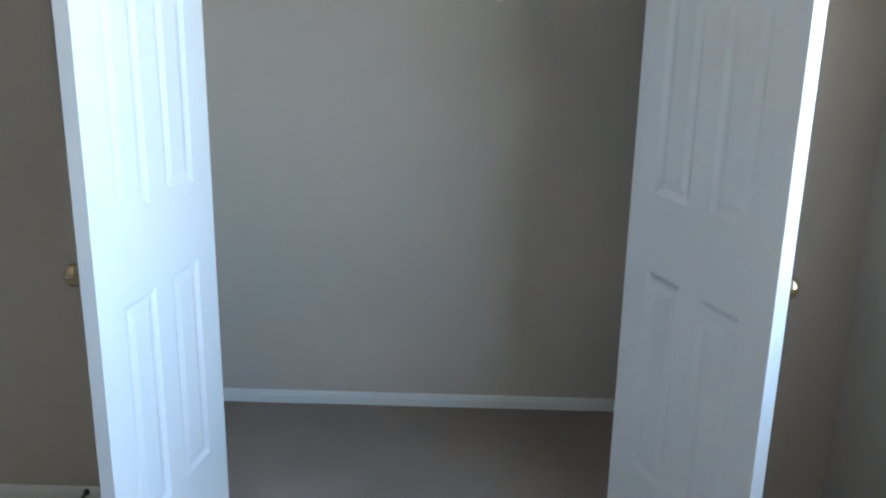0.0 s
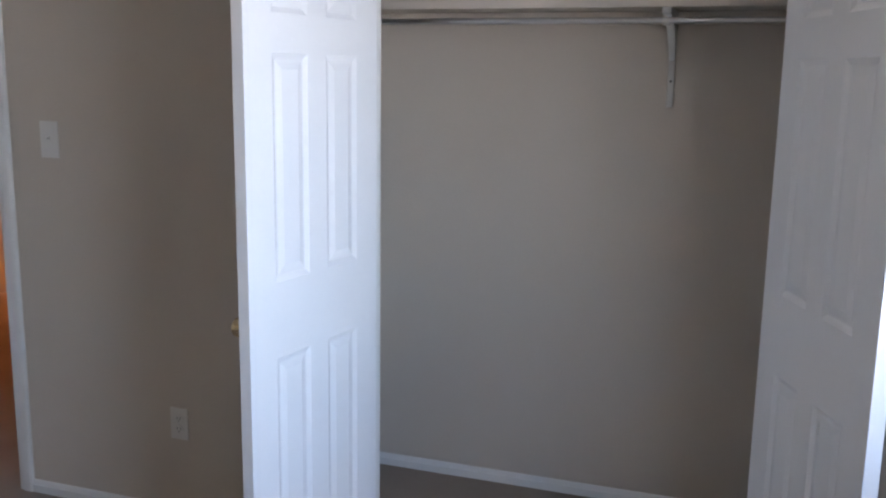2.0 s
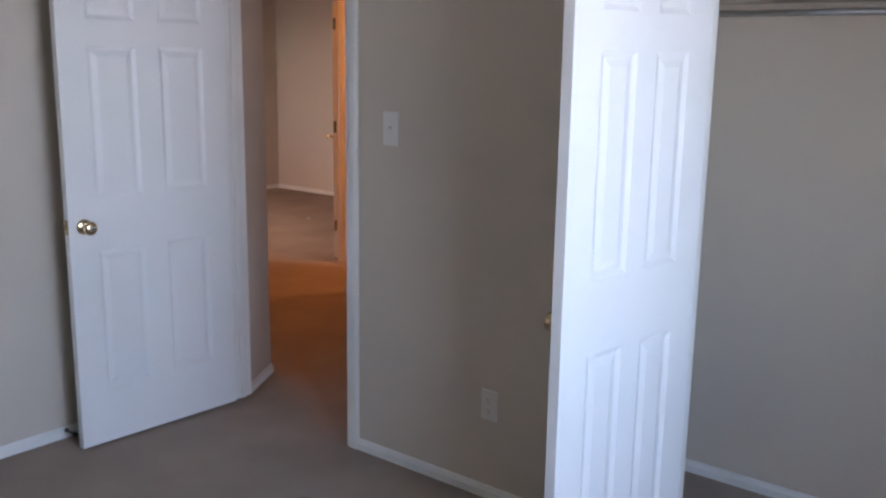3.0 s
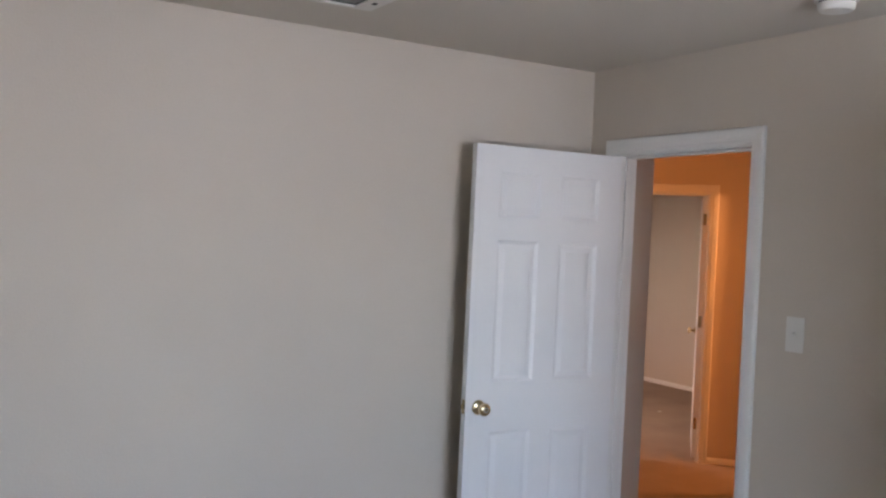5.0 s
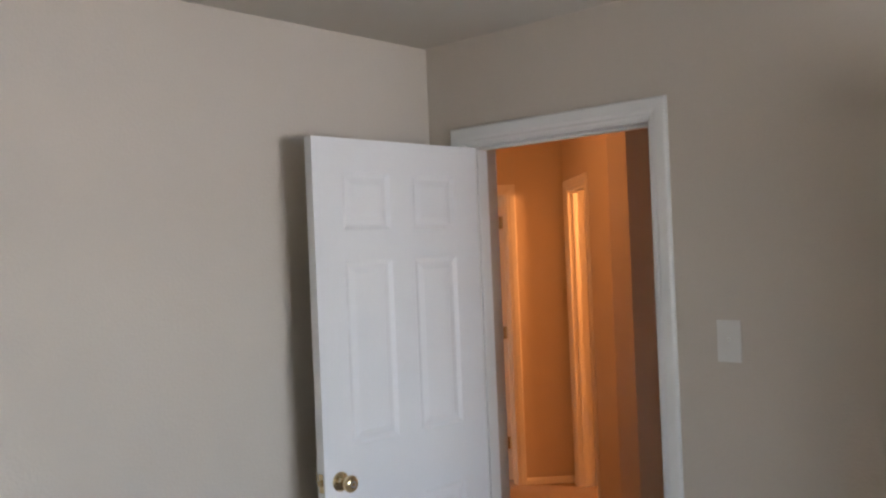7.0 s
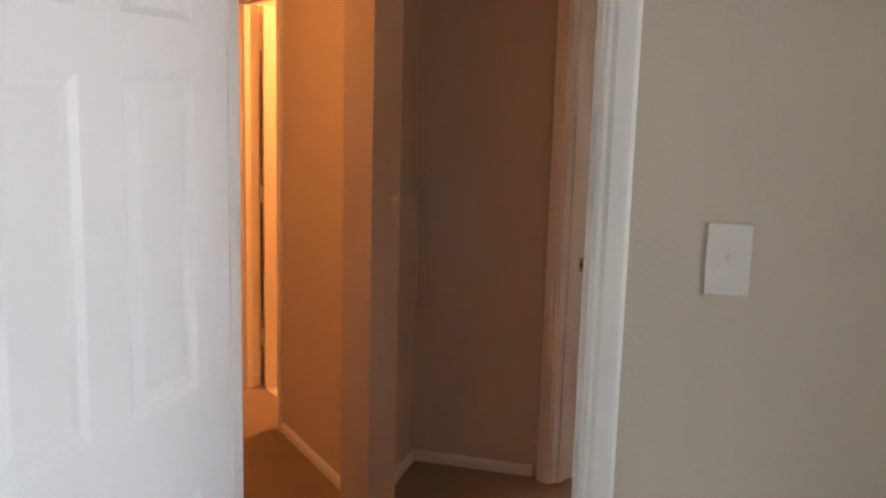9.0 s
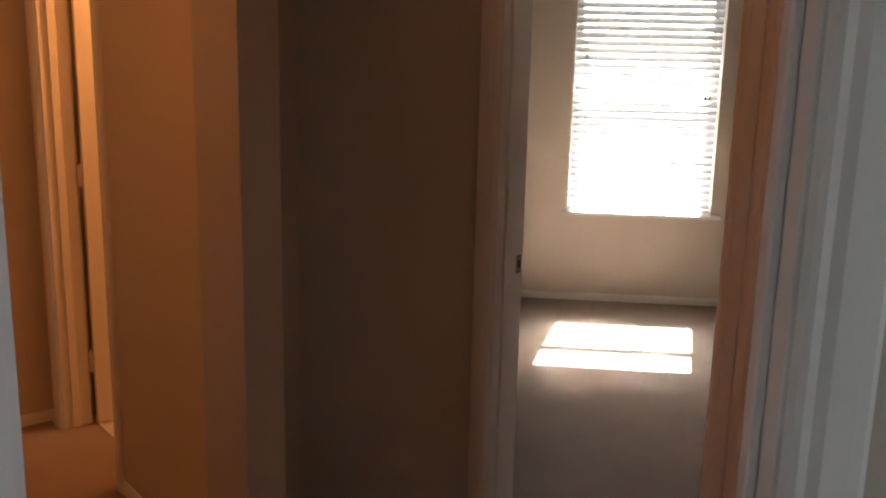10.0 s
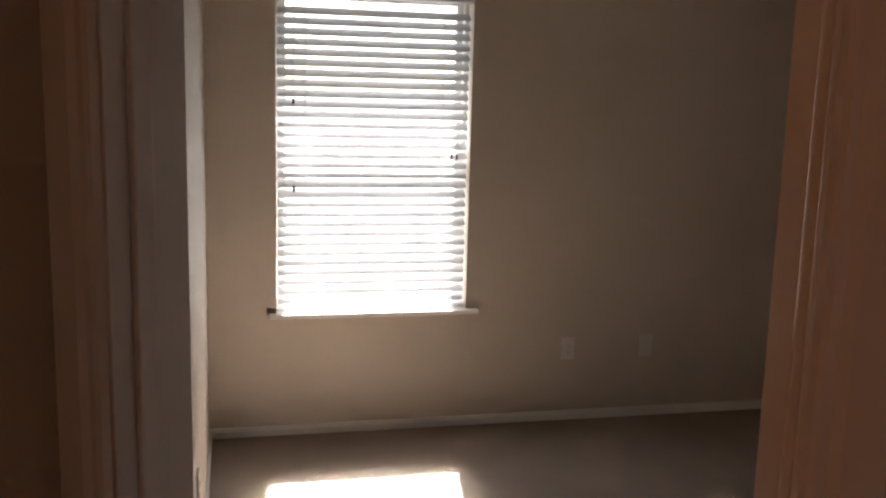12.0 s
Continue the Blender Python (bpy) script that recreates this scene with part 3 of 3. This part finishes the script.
part("brace", bm, PLATE, br)
bm = bmesh.new()
rr = [(math.cos(radians(a)), math.sin(radians(a))) for a in range(-200, 21, 20)]
sweep(bm, [(-0.010, -0.003), (0.010, -0.003), (0.010, 0.003), (-0.010, 0.003)], [(Vector((0, -0.2775 + 0.0150 * c, -0.0440 + 0.0150 * s2)), X, Vector((0, c, s2))) for c, s2 in rr])
part("rod_hook", bm, PLATE, br)
for z in (-0.235,):
    bm = bmesh.new()
    lathe(bm, [(0.004, 0), (0.004, 0.0015), (0.002, 0.0025)], 10, Matrix.Translation((0, -0.004, z)) @ Matrix.Rotation(radians(90), 4, "X"))
    part("screw", bm, DARK, br)

# ---- wall plates ----
def on_north(x, z):
    return pose(x, 0, z, 0, 0, 180)


wall_plate("light_switch", "white toggle light switch on the beige wall", on_north(1.204, 1.346), "switch")
outlets = [wall_plate("wall_outlet", "white duplex outlet low on the beige wall", on_north(1.695, 0.365), "outlet")]
outlets.append(wall_plate("wall_outlet", "white duplex outlet low beside the open door", pose(0, -1.68, 0.337, 0, 0, -90), "outlet"))
outlets.append(wall_plate("wall_outlet", "white duplex outlet low under the window wall", pose(2.41, RWY, 0.375, 0, 0, 180), "outlet"))
outlets.append(wall_plate("wall_outlet", "white cover plate low on the window wall", pose(2.835, RWY, 0.375, 0, 0, 180), "blank"))
outlets.append(wall_plate("wall_outlet", "white duplex outlet low on the sunlit wall", pose(RWX, 3.75, 0.375, 0, 0, -90), "outlet"))

for o in outlets:
    tagged(o, group="wall outlets")

# ---- ceiling things ----
vent = tagged(new("ceiling_vent"), "white metal ceiling air register, its louvres coloured dark for shade", "vent")
vent.matrix_basis = pose(VX, VY, HT)
W2, L2 = VW, VL
bm = bmesh.new()
box(bm, -W2, W2, -L2, -L2 + 0.026, -0.007, 0, 0.002)
box(bm, -W2, W2, L2 - 0.07, L2, -0.007, 0, 0.002)
box(bm, -W2, -W2 + 0.024, -L2 + 0.026, L2 - 0.07, -0.007, 0, 0.002)
box(bm, W2 - 0.024, W2, -L2 + 0.026, L2 - 0.07, -0.007, 0, 0.002)
part("frame", bm, VENT, vent)
bm = bmesh.new()
box(bm, -W2 + 0.024, W2 - 0.024, -L2 + 0.026, L2 - 0.07, 0.10, 0.102)
part("backing", bm, DARK, vent)
bm = bmesh.new()
for b in ((-W2 + 0.0225, -W2 + 0.0235, -L2 + 0.0245, L2 - 0.0685), (W2 - 0.0235, W2 - 0.0225, -L2 + 0.0245, L2 - 0.0685), (-W2 + 0.0235, W2 - 0.0235, -L2 + 0.0245, -L2 + 0.0255), (-W2 + 0.0235, W2 - 0.0235, L2 - 0.0695, L2 - 0.0685)):
    box(bm, *b, 0.001, 0.10)
part("duct", bm, DARK, vent, "dark sheet-metal duct")
for k in range(3):
    bm = bmesh.new()
    box(bm, -W2 + 0.024, W2 - 0.024, -0.0045, 0.0045, -0.0006, 0.0006)
    part("louvre", bm, LOUVRE_SHADE, vent, m=pose(0, -L2 + 0.040 + 0.024 * k, 0.006, 66, 0, 0))
bm = bmesh.new()
box(bm, -W2 + 0.024, W2 - 0.024, -0.004, 0.004, -0.0075, -0.001)
part("divider", bm, VENT, vent, m=pose(0, -L2 + 0.105, 0))
for k in range(11):
    bm = bmesh.new()
    box(bm, -0.0005, 0.0005, -L2 + 0.112, L2 - 0.072, -0.0055, 0.0055)
    part("louvre", bm, LOUVRE_SHADE, vent, m=pose(-W2 + 0.034 + 0.0155 * k, 0, 0.006, 0, -40, 0))
bm = bmesh.new()
box(bm, -0.012, 0.012, L2 - 0.045, L2 - 0.03, -0.0095, -0.0068, 0.001)
part("lever", bm, DARK, vent)

sd = tagged(new("smoke_detector"), "round white plastic smoke detector on the ceiling", "smoke detector")
sd.matrix_basis = pose(1.53, -0.30, HT, 180, 0, 0)
bm = bmesh.new()
lathe(bm, [(0.001, 0), (0.066, 0), (0.068, 0.004), (0.067, 0.012), (0.058, 0.014), (0.001, 0.014)], 36)
part("base", bm, PLATE, sd, smooth=True)
bm = bmesh.new()
lathe(bm, [(0.001, 0.0138), (0.0535, 0.0138), (0.0535, 0.019), (0.001, 0.018)], 36)
part("gap_ring", bm, DARK, sd)
bm = bmesh.new()
lathe(bm, [(0.001, 0.0178), (0.056, 0.0188), (0.057, 0.022), (0.055, 0.036), (0.049, 0.043), (0.03, 0.047), (0.001, 0.047)], 36)
part("cover", bm, PLATE, sd, smooth=True)

# ---- bathroom lamp ----
lamp = tagged(new("wall_lamp"), "brass wall lamp with a warm glass globe", "lamp")
lamp.matrix_basis = pose(-0.155, 2.93, 2.0)
bm = bmesh.new()
lathe(bm, [(0.001, 0), (0.055, 0), (0.05, 0.012), (0.012, 0.02), (0.012, 0.19), (0.001, 0.19)], 20, Matrix.Rotation(radians(-90), 4, "Y"))
part("arm", bm, BRASS, lamp, smooth=True)

# holder added out of view over the hall's fill light
fill_holder = tagged(new("hall_fill_holder"), "unseen brass lamp holder added above the hall's fill light", "lamp")
fill_holder.matrix_basis = pose(*HALL_FILL, HT, 180, 0, 0)
bm = bmesh.new()
lathe(bm, [(0.001, 0), (0.07, 0), (0.068, 0.012), (0.03, 0.02), (0.022, 0.05), (0.018, 0.085), (0.001, 0.085)], 24)
part("holder", bm, BRASS, fill_holder, smooth=True)

# ---- small things on the carpet ----
def stain(x, y, r, seed):
    rng = random.Random(seed)
    bm = bmesh.new()
    n = 28
    rim = [r * (0.65 + 0.45 * rng.random()) for _ in range(n)]
    rim = [(rim[i - 1] + 2 * rim[i] + rim[(i + 1) % n]) / 4 for i in range(n)]
    c = bm.verts.new((0, 0, 0.0012))
    vs = [bm.verts.new((1.5 * rim[i] * math.cos(2 * math.pi * i / n), 0.75 * rim[i] * math.sin(2 * math.pi * i / n), 0.0008)) for i in range(n)]
    for i in range(n):
        bm.faces.new((c, vs[i], vs[(i + 1) % n]))
    ob = finish("carpet_stain_mark", bm, STAIN, m=pose(x, y, 0.003))
    return tagged(ob, "small dark stain on the tan carpet", "stain")


stain(1.235, -0.47, 0.045, 3)


def door_stop(m):
    """Rigid door stop screwed to the baseboard, y out of it."""
    root = tagged(new("rubber_door_stop"), "dark door stop with a rubber tip on the baseboard", "door stop")
    root.matrix_basis = m
    turn = Matrix.Rotation(radians(-90), 4, "X")
    bm = bmesh.new()
    lathe(bm, [(0.001, -0.004), (0.010, -0.004), (0.010, 0.003), (0.005, 0.006), (0.0045, 0.062), (0.001, 0.062)], 14, turn)
    part("rod", bm, BLACK, root, smooth=True)
    bm = bmesh.new()
    lathe(bm, [(0.001, 0.060), (0.009, 0.060), (0.0105, 0.064), (0.0105, 0.072), (0.008, 0.077), (0.001, 0.078)], 16, turn)
    part("rubber_tip", bm, BLACK, root, smooth=True)


door_stop(pose(2.012, -0.010, 0.033, 0, 0, 180))
door_stop(pose(0.010, -0.735, 0.033, 0, 0, -90))


def scrap(x, y, turn):
    """Torn bit of white paper with a lifted corner."""
    bm = bmesh.new()
    rim = ((-0.020, -0.010, 0.001), (0.004, -0.013, 0.001), (0.022, -0.006, 0.004), (0.018, 0.009, 0.009), (-0.002, 0.012, 0.003), (-0.018, 0.007, 0.001))
    lo = [bm.verts.new(p) for p in rim]
    hi = [bm.verts.new((px, py, pz + 0.0015)) for px, py, pz in rim]
    bm.faces.new(lo[::-1])
    bm.faces.new(hi)
    for k in range(6):
        n1 = (k + 1) % 6
        bm.faces.new((lo[k], lo[n1], hi[n1], hi[k]))
    tagged(finish("paper_scrap", bm, PLATE, m=pose(x, y, 0.0005, 0, 0, turn)), "small white paper scrap lying on the carpet", "scrap")


scrap(-3.24, 3.67, 20)
